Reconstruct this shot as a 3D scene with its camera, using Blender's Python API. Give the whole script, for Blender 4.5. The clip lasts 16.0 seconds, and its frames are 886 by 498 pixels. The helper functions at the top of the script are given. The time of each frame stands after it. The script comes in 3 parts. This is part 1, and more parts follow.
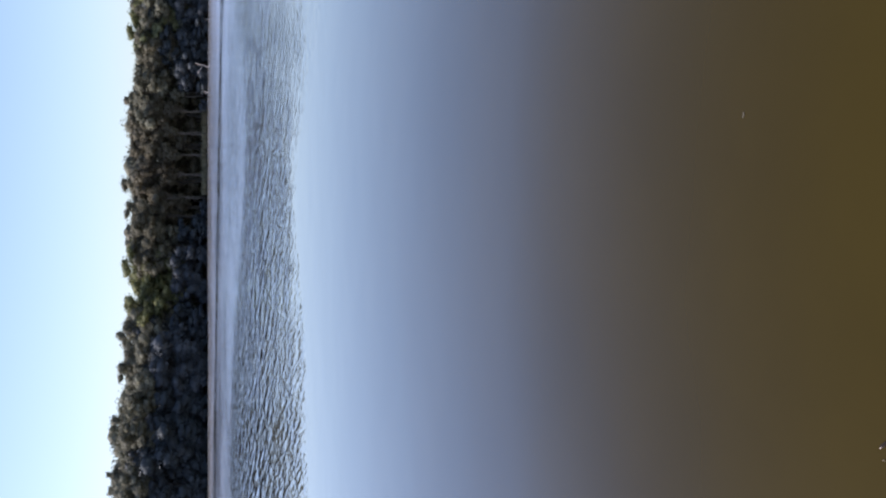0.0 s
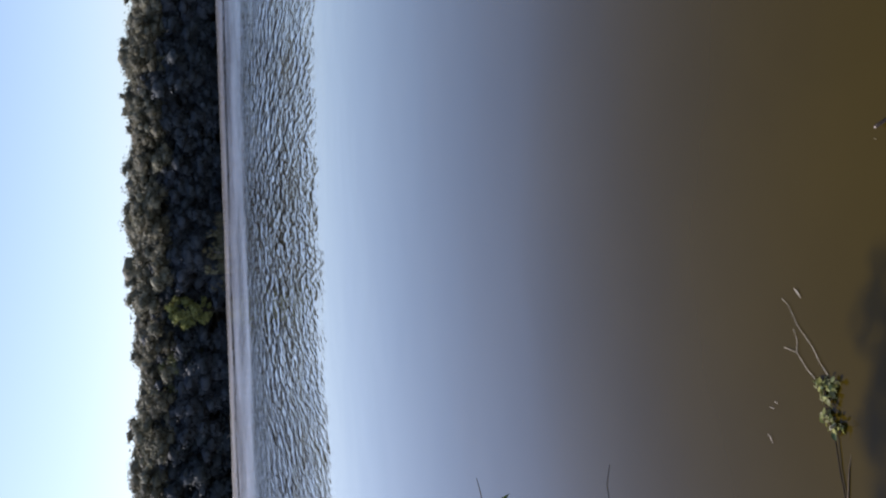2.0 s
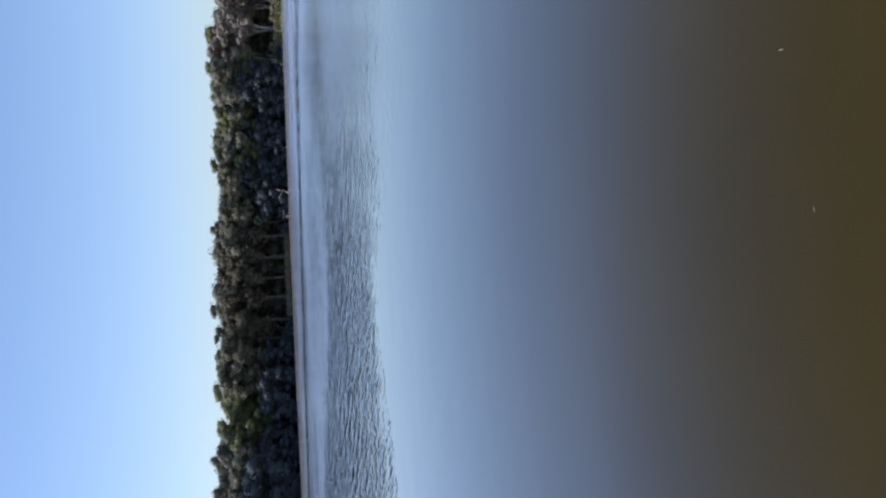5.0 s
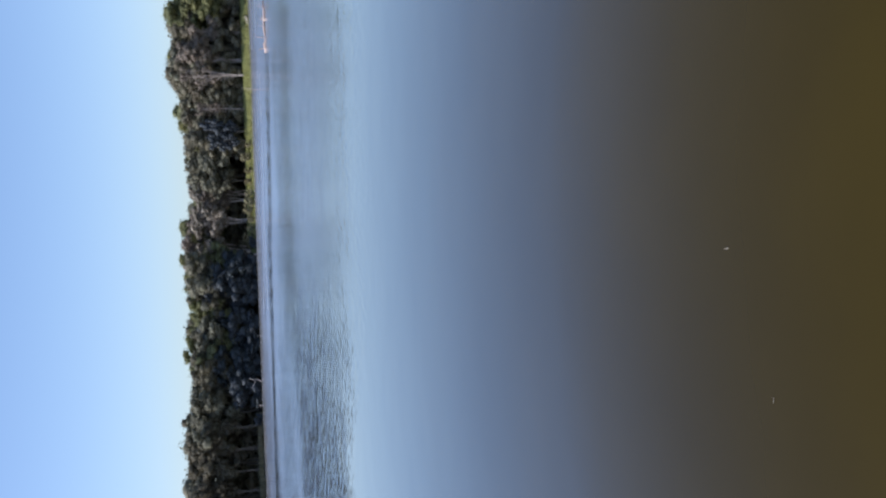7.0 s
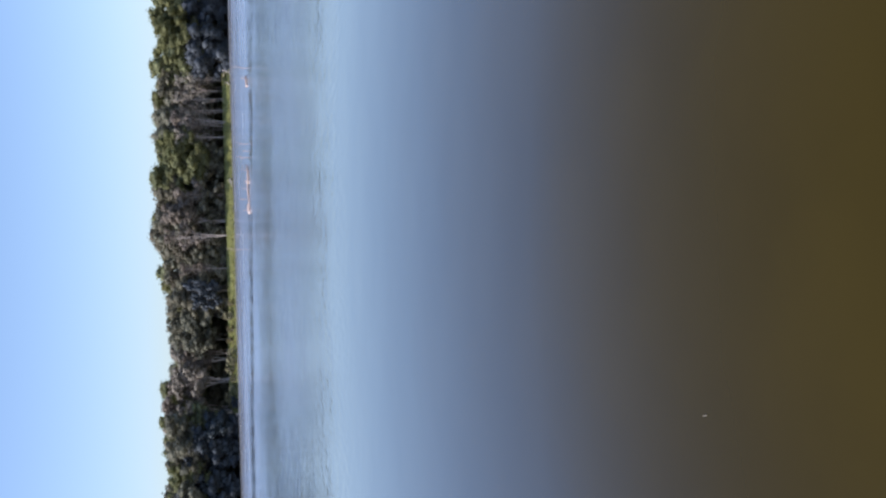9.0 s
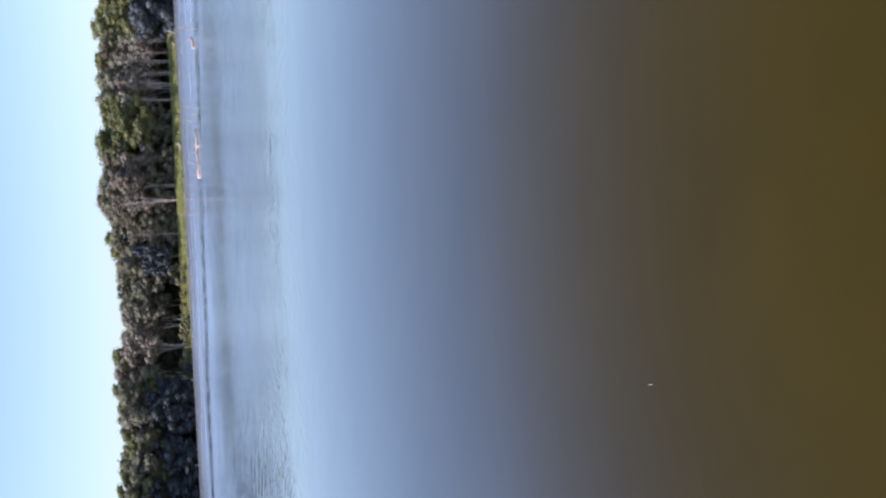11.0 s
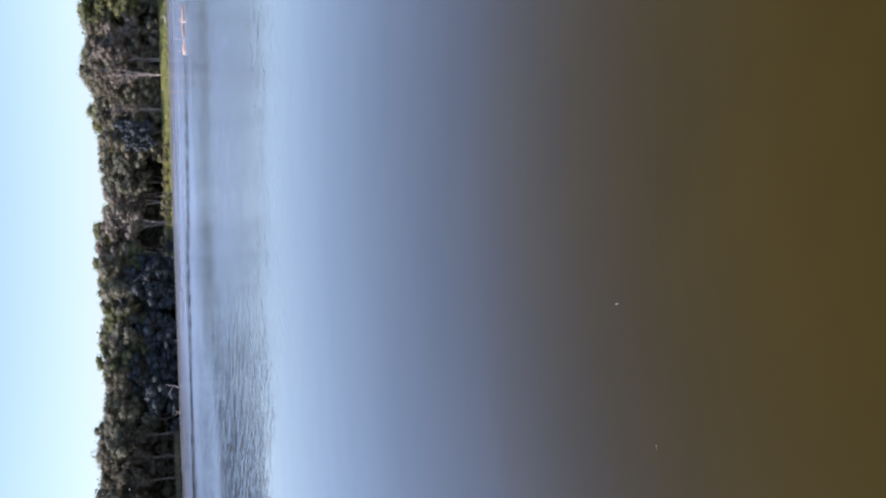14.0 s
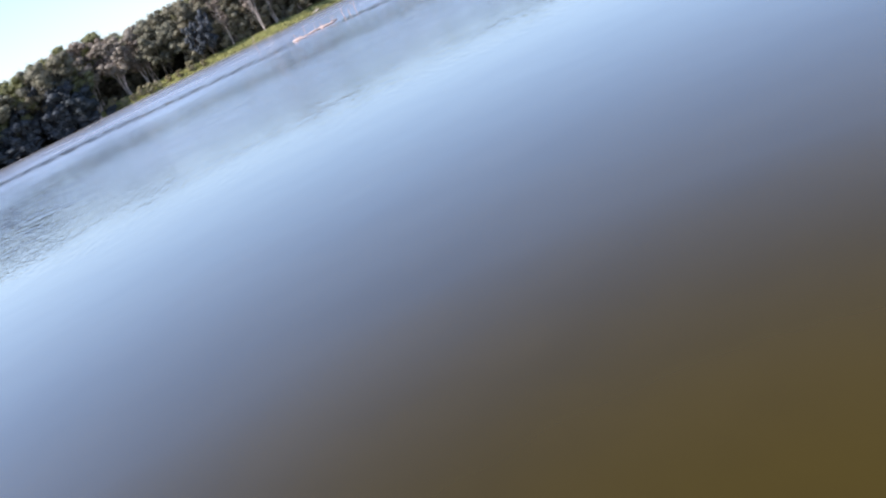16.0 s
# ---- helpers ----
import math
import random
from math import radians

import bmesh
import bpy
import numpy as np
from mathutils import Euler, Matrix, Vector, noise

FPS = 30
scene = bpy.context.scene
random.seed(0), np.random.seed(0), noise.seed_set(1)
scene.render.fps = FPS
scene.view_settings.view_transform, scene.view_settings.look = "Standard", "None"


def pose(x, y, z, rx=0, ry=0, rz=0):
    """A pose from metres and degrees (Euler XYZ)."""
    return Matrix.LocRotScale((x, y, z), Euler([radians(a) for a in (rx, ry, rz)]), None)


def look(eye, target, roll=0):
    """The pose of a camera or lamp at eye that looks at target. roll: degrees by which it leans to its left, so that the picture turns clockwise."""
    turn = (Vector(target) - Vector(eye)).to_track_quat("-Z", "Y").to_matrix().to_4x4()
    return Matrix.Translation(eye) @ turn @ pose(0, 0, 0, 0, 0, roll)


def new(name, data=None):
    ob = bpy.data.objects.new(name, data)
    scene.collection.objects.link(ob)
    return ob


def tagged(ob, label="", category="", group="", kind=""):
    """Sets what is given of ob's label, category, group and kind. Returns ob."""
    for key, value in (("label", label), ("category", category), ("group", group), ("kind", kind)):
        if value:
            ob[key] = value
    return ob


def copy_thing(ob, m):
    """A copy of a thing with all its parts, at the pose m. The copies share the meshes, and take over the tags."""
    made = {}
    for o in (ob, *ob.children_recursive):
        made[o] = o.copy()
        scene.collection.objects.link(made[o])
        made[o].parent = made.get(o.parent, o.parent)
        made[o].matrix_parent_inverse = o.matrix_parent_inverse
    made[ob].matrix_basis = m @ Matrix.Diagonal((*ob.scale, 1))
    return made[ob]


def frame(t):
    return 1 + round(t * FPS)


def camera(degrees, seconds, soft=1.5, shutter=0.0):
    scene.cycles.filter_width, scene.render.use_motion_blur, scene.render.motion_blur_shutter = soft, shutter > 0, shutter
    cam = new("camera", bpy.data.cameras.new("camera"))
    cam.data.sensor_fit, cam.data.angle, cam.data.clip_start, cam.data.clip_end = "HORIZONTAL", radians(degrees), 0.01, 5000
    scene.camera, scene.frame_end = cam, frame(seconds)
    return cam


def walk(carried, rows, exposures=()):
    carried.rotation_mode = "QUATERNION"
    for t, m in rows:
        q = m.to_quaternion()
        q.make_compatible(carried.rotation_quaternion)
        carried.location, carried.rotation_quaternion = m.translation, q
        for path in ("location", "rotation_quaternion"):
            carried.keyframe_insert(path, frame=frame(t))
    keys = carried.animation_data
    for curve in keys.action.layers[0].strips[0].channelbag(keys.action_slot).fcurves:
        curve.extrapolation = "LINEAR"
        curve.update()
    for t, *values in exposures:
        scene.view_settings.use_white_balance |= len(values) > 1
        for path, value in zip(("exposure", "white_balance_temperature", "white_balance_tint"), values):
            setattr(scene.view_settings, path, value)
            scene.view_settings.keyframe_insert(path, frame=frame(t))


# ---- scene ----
LENS = 52.47
PATH = [
    (0, pose(0.000, 0.000, 2.25, 0.87, 74.40, -113.81)),
    (0.2, pose(0.005, -0.004, 2.25, -1.99, 75.10, -107.23)),
    (0.3, pose(0.007, -0.006, 2.25, -1.86, 75.34, -99.72)),
    (0.5, pose(0.0127, -0.036, 2.272, -8.05, 74.755, -95.95)),
    (0.6, pose(0.003, -0.037, 2.28, -8.21, 74.23, -94.37)),
    (0.7, pose(0.002, -0.010, 2.26, -8.51, 74.14, -94.21)),
    (0.8, pose(0.004, -0.012, 2.25, -8.23, 73.99, -94.55)),
    (1, pose(0.015, -0.020, 2.25, -6.52, 73.75, -94.65)),
    (1.5, pose(0.026, -0.030, 2.25, -7.46, 73.90, -97.76)),
    (2, pose(0.022, -0.040, 2.25, -8.56, 75.21, -100.29)),
    (2.3, pose(0.027, -0.046, 2.25, -2.30, 75.87, -97.93)),
    (2.5, pose(0.027, -0.050, 2.25, -4.07, 79.16, -103.63)),
    (2.8, pose(0.023, -0.056, 2.25, -5.32, 82.52, -106.84)),
    (3, pose(0.020, -0.060, 2.25, -4.62, 81.51, -106.51)),
    (3.5, pose(0.010, -0.070, 2.25, -8.62, 79.53, -111.89)),
    (4, pose(0.000, -0.080, 2.25, -10.32, 78.43, -117.46)),
    (4.5, pose(0.000, -0.090, 2.25, -14.35, 78.26, -128.85)),
    (5, pose(0.000, -0.100, 2.25, -11.58, 79.25, -133.56)),
    (5.2, pose(0.000, -0.118, 2.25, -11.39, 78.86, -134.26)),
    (7.3, pose(0.000, -0.302, 2.25, -7.12, 77.04, -141.75)),
    (7.5, pose(0.000, -0.320, 2.25, -5.51, 76.95, -140.51)),
    (8, pose(0.000, -0.353, 2.25, -8.70, 77.89, -147.19)),
    (8.5, pose(0.000, -0.387, 2.25, -5.96, 76.72, -147.61)),
    (9, pose(0.000, -0.420, 2.25, -5.44, 76.01, -148.97)),
    (9.5, pose(0.000, -0.446, 2.25, -8.01, 73.75, -149.58)),
    (9.7, pose(0.000, -0.456, 2.25, -9.76, 73.83, -150.07)),
    (11.8, pose(0.000, -0.564, 2.25, -9.44, 72.70, -150.97)),
    (12, pose(0.000, -0.574, 2.25, -8.08, 73.43, -148.65)),
    (12.5, pose(0.000, -0.600, 2.25, -7.76, 73.33, -142.56)),
    (13, pose(0.000, -0.620, 2.25, -6.55, 72.22, -139.78)),
    (13.5, pose(0.000, -0.640, 2.25, -5.79, 71.81, -139.72)),
    (14, pose(0.000, -0.660, 2.25, -5.72, 72.38, -139.45)),
    (14.5, pose(0.000, -0.680, 2.25, -4.53, 72.56, -138.85)),
    (14.8, pose(0.000, -0.690, 2.25, 2.03, 72.66, -132.23)),
    (15, pose(0.000, -0.697, 2.25, 29.13, 69.14, -105.26)),
    (15.2, pose(0.000, -0.703, 2.25, 47.95, 60.04, -85.63)),
    (15.5, pose(0.000, -0.713, 2.25, 57.97, 50.49, -80.48)),
    (15.7, pose(0.000, -0.720, 2.25, 64.55, 37.74, -71.66)),
    (15.8, pose(0.000, -0.723, 2.25, 66.69, 32.72, -70.42)),
    (16, pose(0.000, -0.730, 2.25, 70.70, 24.86, -66.65)),
]
EXPOSURES = [(0, 0.78, 6050, 21), (0.6, 0.46, 6050, 21), (2.2, 0.53, 6070, 20), (3, 0.35, 5950, 16), (5, 0.47, 5720, 16), (7.5, 0.55, 5770, 15),
             (9, 0.66, 5800, 17), (9.7, 0.8, 5830, 18), (12, 0.87, 5880, 20), (14.5, 0.87, 5950, 21), (15, 0.86, 6000, 21), (15.5, 1.15, 6000, 21), (16, 1.18, 6030, 19)]
cam = camera(LENS, 16.0, soft=2.2)
walk(cam, PATH, EXPOSURES)

# ---- world, sun ----
SUN_AZ, SUN_EL = -48.0, 48.0
world = bpy.data.worlds.new("world")
scene.world = world
world.use_nodes = True
wn = world.node_tree.nodes
sky = wn.new("ShaderNodeTexSky")
sky.sky_type = "NISHITA"
sky.sun_disc = False
sky.sun_elevation = radians(SUN_EL)
sky.sun_rotation = radians(SUN_AZ)
sky.air_density, sky.dust_density, sky.ozone_density = 1.0, 1.0, 1.9
world.node_tree.links.new(sky.outputs[0], wn["Background"].inputs[0])
wn["Background"].inputs[1].default_value = 0.11
sun = new("sun", bpy.data.lights.new("sun", "SUN"))
sun.data.energy, sun.data.angle, sun.data.color = 4.6, radians(0.5), (1.0, 0.93, 0.82)
sun_dir = Vector((math.sin(radians(SUN_AZ)) * math.cos(radians(SUN_EL)),
                  math.cos(radians(SUN_AZ)) * math.cos(radians(SUN_EL)), math.sin(radians(SUN_EL))))
sun.matrix_world = look(sun_dir * 50, (0, 0, 0))


# ---- materials ----
class Nodes:
    """A small builder of node materials."""

    def __init__(self, name):
        self.mat = bpy.data.materials.new(name)
        self.mat.use_nodes = True
        self.tree = self.mat.node_tree
        self.bsdf = self.tree.nodes["Principled BSDF"]
        self.out = self.tree.nodes["Material Output"]

    def add(self, kind, values=None, operation="", interpolation="", data_type=""):
        node = self.tree.nodes.new(kind)
        if operation:
            node.operation = operation
        if interpolation:
            node.interpolation_type = interpolation
        if data_type:
            node.data_type = data_type
        for key, value in (values or {}).items():
            self.put(node.inputs[key], value)
        return node

    def put(self, socket, value):
        if hasattr(value, "is_output"):
            self.tree.links.new(value, socket)
        else:
            socket.default_value = value

    def math(self, op, a, b=0.0, c=0.0):
        return self.add("ShaderNodeMath", {0: a, 1: b, 2: c}, operation=op).outputs[0]

    def ramp(self, value, lo, hi, a=0.0, b=1.0, smooth=True):
        return self.add("ShaderNodeMapRange", {0: value, 1: lo, 2: hi, 3: a, 4: b},
                        interpolation="SMOOTHSTEP" if smooth else "LINEAR").outputs[0]

    def noise(self, where, scale, detail=4.0, rough=0.55):
        return self.add("ShaderNodeTexNoise", {"Vector": where, "Scale": scale, "Detail": detail, "Roughness": rough}).outputs[0]

    def mix(self, fac, a, b):
        node = self.add("ShaderNodeMix", {0: fac}, data_type="RGBA")
        self.put(node.inputs[6], a)
        self.put(node.inputs[7], b)
        return node.outputs[2]

    def bump(self, height, distance=1.0, strength=1.0):
        return self.add("ShaderNodeBump", {"Height": height, "Distance": distance, "Strength": strength}).outputs[0]

    def done(self, **values):
        for key, value in values.items():
            self.put(self.bsdf.inputs[key.replace("_", " ")], value)
        return self.mat


def rgb(r, g, b):
    return (r, g, b, 1.0)


def foliage(name, dark, light, glow, thin=0.3):
    """Leaves: two tones, varied leaf by leaf and tree by tree, with light coming through."""
    n = Nodes(name)
    island = n.add("ShaderNodeNewGeometry").outputs["Random Per Island"]
    tree = n.add("ShaderNodeObjectInfo").outputs["Random"]
    where = n.add("ShaderNodeNewGeometry").outputs["Position"]
    fac = n.math("ADD", n.math("MULTIPLY", island, 0.25), n.math("MULTIPLY", n.noise(where, 0.5, 2.0), 0.75))
    tone = n.mix(n.ramp(fac, 0.25, 0.75), rgb(*dark), rgb(*light))
    vary = n.add("ShaderNodeHueSaturation", {"Hue": n.ramp(tree, 0, 1, 0.485, 0.515, False),
                                             "Saturation": n.ramp(tree, 0, 1, 1.05, 0.8, False),
                                             "Value": n.ramp(tree, 0, 1, 0.8, 1.2, False), "Color": tone}).outputs[0]
    mat = n.done(Base_Color=vary, Roughness=0.6, Specular_IOR_Level=0.15)
    through_leaf = n.add("ShaderNodeBsdfTranslucent", {"Color": n.mix(0.35, vary, rgb(*glow))})
    both = n.add("ShaderNodeMixShader", {0: thin, 1: n.bsdf.outputs[0], 2: through_leaf.outputs[0]})
    n.tree.links.new(both.outputs[0], n.out.inputs[0])
    return mat


def bark(name, dark, light, scale=3.0):
    n = Nodes(name)
    where = n.add("ShaderNodeTexCoord").outputs["Object"]
    stretched = n.add("ShaderNodeMapping", {"Vector": where, "Scale": (1, 1, 0.2)}).outputs[0]
    fine = n.noise(stretched, scale * 6, 5.0, 0.65)
    fac = n.math("ADD", n.math("MULTIPLY", n.noise(where, scale * 0.5, 2.0), 0.5), n.math("MULTIPLY", fine, 0.5))
    return n.done(Base_Color=n.mix(n.ramp(fac, 0.3, 0.7), rgb(*dark), rgb(*light)), Roughness=0.85, Specular_IOR_Level=0.2,
                  Normal=n.bump(fine, 0.02, 0.6))


LEAF_DARK = foliage("leaves_dark_green", (0.094, 0.091, 0.062), (0.225, 0.212, 0.142), (0.2, 0.187, 0.11))
LEAF_GREEN = foliage("leaves_green", (0.085, 0.092, 0.04), (0.23, 0.228, 0.09), (0.3, 0.31, 0.08))
LEAF_OLIVE = foliage("leaves_grey_olive", (0.115, 0.108, 0.072), (0.265, 0.247, 0.168), (0.27, 0.25, 0.12))
LEAF_GREY = foliage("leaves_grey_brown", (0.17, 0.145, 0.115), (0.37, 0.32, 0.25), (0.26, 0.21, 0.12))
LEAF_YELLOW = foliage("leaves_yellow_green", (0.16, 0.18, 0.05), (0.32, 0.33, 0.1), (0.42, 0.44, 0.09))
LEAF_DUSKY = foliage("leaves_dusky_brown", (0.085, 0.076, 0.052), (0.18, 0.16, 0.105), (0.2, 0.17, 0.08))
LEAF_DRY = foliage("leaves_dry_olive", (0.16, 0.143, 0.075), (0.31, 0.275, 0.15), (0.32, 0.28, 0.12))
# the far wood's shade, painted into a blackish green copy of its leaves
LEAF_SHADE = foliage("leaves_painted_shade", (0.05, 0.059, 0.067), (0.06, 0.071, 0.079), (0.1, 0.12, 0.06), 0.08)
LEAF_NEAR = foliage("leaves_shrub", (0.02, 0.04, 0.018), (0.055, 0.09, 0.035), (0.24, 0.3, 0.04))
BARK_DARK = bark("bark_dark", (0.03, 0.025, 0.019), (0.08, 0.068, 0.054))
BARK_GREY = bark("bark_grey_brown", (0.12, 0.1, 0.08), (0.27, 0.23, 0.19))
BARK_PALE = bark("bark_pale", (0.32, 0.26, 0.22), (0.6, 0.53, 0.47))
BARK_DEAD = bark("bark_bleached", (0.4, 0.33, 0.28), (0.65, 0.57, 0.5))
BARK_DRIFT = bark("bark_driftwood", (0.36, 0.27, 0.235), (0.56, 0.45, 0.4))
BARK_TWIG = bark("bark_twig", (0.06, 0.045, 0.03), (0.14, 0.11, 0.07), 40.0)
BARK_WET = bark("bark_wet", (0.009, 0.006, 0.004), (0.022, 0.015, 0.01), 40.0)
BARK_STRAW = bark("bark_dry_twig", (0.38, 0.31, 0.2), (0.72, 0.66, 0.54), 40.0)


def ground_material():
    n = Nodes("ground_earth_and_grass")
    where = n.add("ShaderNodeNewGeometry").outputs["Position"]
    fine, wide = n.noise(where, 3.0, 6.0), n.noise(where, 0.15, 3.0)
    earth = n.mix(fine, rgb(0.035, 0.026, 0.017), rgb(0.085, 0.064, 0.042))
    green = n.mix(fine, rgb(0.07, 0.068, 0.026), rgb(0.15, 0.138, 0.062))
    height = n.add("ShaderNodeSeparateXYZ", {0: where}).outputs[2]
    wet = n.ramp(n.math("ADD", height, n.math("MULTIPLY", fine, 0.15)), 0.3, 0.6, 1.0, 0.0)
    dry = n.mix(n.ramp(wide, 0.42, 0.6), earth, green)
    return n.done(Base_Color=n.mix(wet, dry, rgb(0.03, 0.024, 0.016)), Roughness=n.ramp(wet, 0, 1, 0.95, 0.8), Specular_IOR_Level=0.15, Normal=n.bump(fine, 0.05))


def blade_material(name, dark, light):
    n = Nodes(name)
    island = n.add("ShaderNodeNewGeometry").outputs["Random Per Island"]
    tone = n.mix(island, rgb(*dark), rgb(*light))
    n.done(Base_Color=tone, Roughness=0.6)
    glow = n.add("ShaderNodeBsdfTranslucent", {"Color": tone})
    both = n.add("ShaderNodeMixShader", {0: 0.35, 1: n.bsdf.outputs[0], 2: glow.outputs[0]})
    n.tree.links.new(both.outputs[0], n.out.inputs[0])
    return n.mat


def water_material():
    """Turbid brown lake: glassy near the bank, rippled further out, ruffled by wind beyond, with a calm slick before the far shore."""
    n = Nodes("lake_water")
    where = n.add("ShaderNodeNewGeometry").outputs["Position"]
    axis = n.add("ShaderNodeSeparateXYZ", {0: where})
    x, y = axis.outputs[0], axis.outputs[1]
    reach = n.math("SQRT", n.math("ADD", n.math("MULTIPLY", x, x), n.math("MULTIPLY", y, y)))
    bearing = n.math("ARCTAN2", x, y)
    east = n.ramp(bearing, 0.47, 0.8)
    wander = n.math("SUBTRACT", n.noise(where, 0.06, 3.0), 0.5)
    patch = n.math("SUBTRACT", n.noise(where, 0.5, 3.0), 0.5)
    r = n.math("MULTIPLY", reach, n.math("ADD", n.math("ADD", 1.0, n.math("MULTIPLY", wander, 0.22)), n.math("MULTIPLY", patch, 0.16)))
    # where the ripples stand, and where the wind ruffles the lake
    inner = n.math("MULTIPLY", n.math("MULTIPLY", r, n.ramp(bearing, 0.3, 0.5, 1.0, 0.88)), n.ramp(bearing, 0.5, 0.72, 1.0, 1.32))
    outer = n.math("MULTIPLY", r, n.ramp(bearing, 0.22, 0.6, 1.0, 1.4))
    ripple = n.math("MULTIPLY", n.ramp(inner, n.ramp(bearing, 0.5, 0.72, 17.6, 16.5), n.ramp(bearing, 0.5, 0.72, 22.2, 30.0)), n.ramp(outer, 48.0, n.ramp(bearing, 0.5, 0.8, 60.0, 72.0), 1.0, 0.0))
    windy = n.math("MAXIMUM", n.ramp(outer, n.ramp(bearing, 0.5, 0.8, 43.0, 26.0), n.ramp(bearing, 0.5, 0.8, 60.0, 90.0)), n.math("MULTIPLY", east, n.ramp(r, 14.0, 30.0, 0.0, 0.6)))
    slick_r = n.math("ADD", n.math("MULTIPLY", reach, n.math("ADD", 1.0, n.math("MULTIPLY", wander, 0.1))), n.math("MULTIPLY", bearing, 32.0))
    slick = n.math("MULTIPLY", n.ramp(slick_r, 93.5, 97.0), n.ramp(slick_r, 101.0, 107.0, 1.0, 0.0))
    along = n.add("ShaderNodeCombineXYZ", {0: n.math("MULTIPLY", bearing, 80.0), 1: n.math("MULTIPLY", reach, 0.12)}).outputs[0]
    slick = n.math("MULTIPLY", slick, n.ramp(n.noise(along, 1.0, 5.0, 0.7), 0.35, 0.65, 0.08, 0.52))
    ruffled = n.math("MULTIPLY", windy, n.math("SUBTRACT", 1.0, slick))
    # facets too small to be told apart
    rough = n.math("MULTIPLY", n.math("MULTIPLY", ruffled, windy), n.ramp(n.noise(where, 0.08, 3.0), 0.3, 0.7, 0.13, 0.18))
    rough = n.math("ADD", rough, n.math("MULTIPLY", ruffled, n.ramp(slick_r, 100.0, 112.0, 0.0, 0.03)))
    rough = n.math("ADD", rough, n.math("MULTIPLY", n.math("MULTIPLY", ruffled, east), n.ramp(r, 22.0, 50.0, 0.03, 0.0)))
    rough = n.math("ADD", rough, n.math("MULTIPLY", n.math("MULTIPLY", ripple, n.math("SUBTRACT", 1.0, windy)), 0.05))
    # a patch of fine ripples, too short to be told apart, that dull the gloss
    dull = n.math("MULTIPLY", east, n.math("MULTIPLY", n.ramp(r, 16.5, 28.0), n.ramp(r, 26.0, 58.0, 1.0, 0.0)))
    dull = n.math("MULTIPLY", dull, n.ramp(n.noise(where, 0.15, 3.0), 0.3, 0.65, 0.45, 1.0))
    rough = n.math("ADD", rough, n.math("ADD", 0.03, n.math("ADD", n.math("MULTIPLY", east, 0.045), n.math("MULTIPLY", dull, 0.06))))
    # short-crested ripples that run across the wind
    gust = n.math("MULTIPLY", n.ramp(n.noise(where, 0.6, 3.0), 0.34, 0.66, 0.45, 1.45), n.ramp(r, 20.0, 38.0, 1.0, 1.45))
    trains = []
    for wind, comb, share in ((4.0, 0.19, n.math("SUBTRACT", 1.0, east)), (52.0, 0.3, east)):
        turned = n.add("ShaderNodeMapping", {"Vector": where, "Rotation": (0, 0, radians(wind))}).outputs[0]
        combed = n.add("ShaderNodeMapping", {"Vector": turned, "Scale": (1.0, comb, 1.0)}).outputs[0]
        small = n.math("SUBTRACT", n.noise(combed, 10.5, 1.0, 0.5), 0.5)
        large = n.math("SUBTRACT", n.noise(combed, 5.2, 1.0, 0.5), 0.5)
        train = n.math("ADD", n.math("MULTIPLY", small, 0.0235), n.math("MULTIPLY", large, 0.031))
        trains.append(n.math("MULTIPLY", train, share))
    train = n.math("ADD", trains[0], trains[1])
    swell = n.add("ShaderNodeMapping", {"Vector": where, "Scale": (1.0, 0.17, 1.0)}).outputs[0]
    swell = n.math("MULTIPLY", n.math("SUBTRACT", n.noise(swell, 2.7, 1.0, 0.5), 0.5), n.ramp(r, 22.0, 34.0, 0.0, 0.15))
    train = n.math("ADD", train, swell)
    waves = n.math("MULTIPLY", n.math("MULTIPLY", train, gust), n.math("MULTIPLY", ripple, n.math("SUBTRACT", 1.0, n.math("MULTIPLY", east, n.ramp(r, 19.0, 25.0, 0.54, 0.85)))))
    chop = n.math("MULTIPLY", train, n.math("MULTIPLY", ruffled, n.math("MULTIPLY", n.ramp(r, 52.0, 80.0, 1.1, 0.25), n.ramp(east, 0.0, 1.0, 1.0, 0.22))))
    calm = n.math("MULTIPLY", n.noise(where, 0.6, 2.0, 0.4), 0.004)
    surface = n.bump(n.math("ADD", waves, n.math("ADD", calm, chop)))
    silt = n.mix(n.ramp(n.noise(where, 0.5, 4.0), 0.3, 0.7), rgb(0.0264, 0.0184, 0.0016), rgb(0.0322, 0.0225, 0.0021))
    # the gloss of the surface film rises with the glancing angle
    fresnel = n.add("ShaderNodeFresnel", {"IOR": 1.333, "Normal": surface}).outputs[0]
    away = n.math("SUBTRACT", 1.0, fresnel)
    gloss = n.math("MULTIPLY", n.math("SUBTRACT", 1.0, n.math("POWER", away, 1.7)), n.ramp(fresnel, 0.0, 0.14, 0.16, 1.0, False))
    gloss = n.math("MULTIPLY", gloss, n.math("SUBTRACT", 1.0, n.math("MULTIPLY", dull, 0.13)))
    body = n.add("ShaderNodeBsdfDiffuse", {"Color": silt})
    film = n.add("ShaderNodeBsdfGlossy", {"Color": rgb(1, 1, 1), "Roughness": rough, "Normal": surface})
    both = n.add("ShaderNodeMixShader", {0: gloss, 1: body.outputs[0], 2: film.outputs[0]})
    n.tree.links.new(both.outputs[0], n.out.inputs[0])
    n.tree.nodes.remove(n.bsdf)
    return n.mat


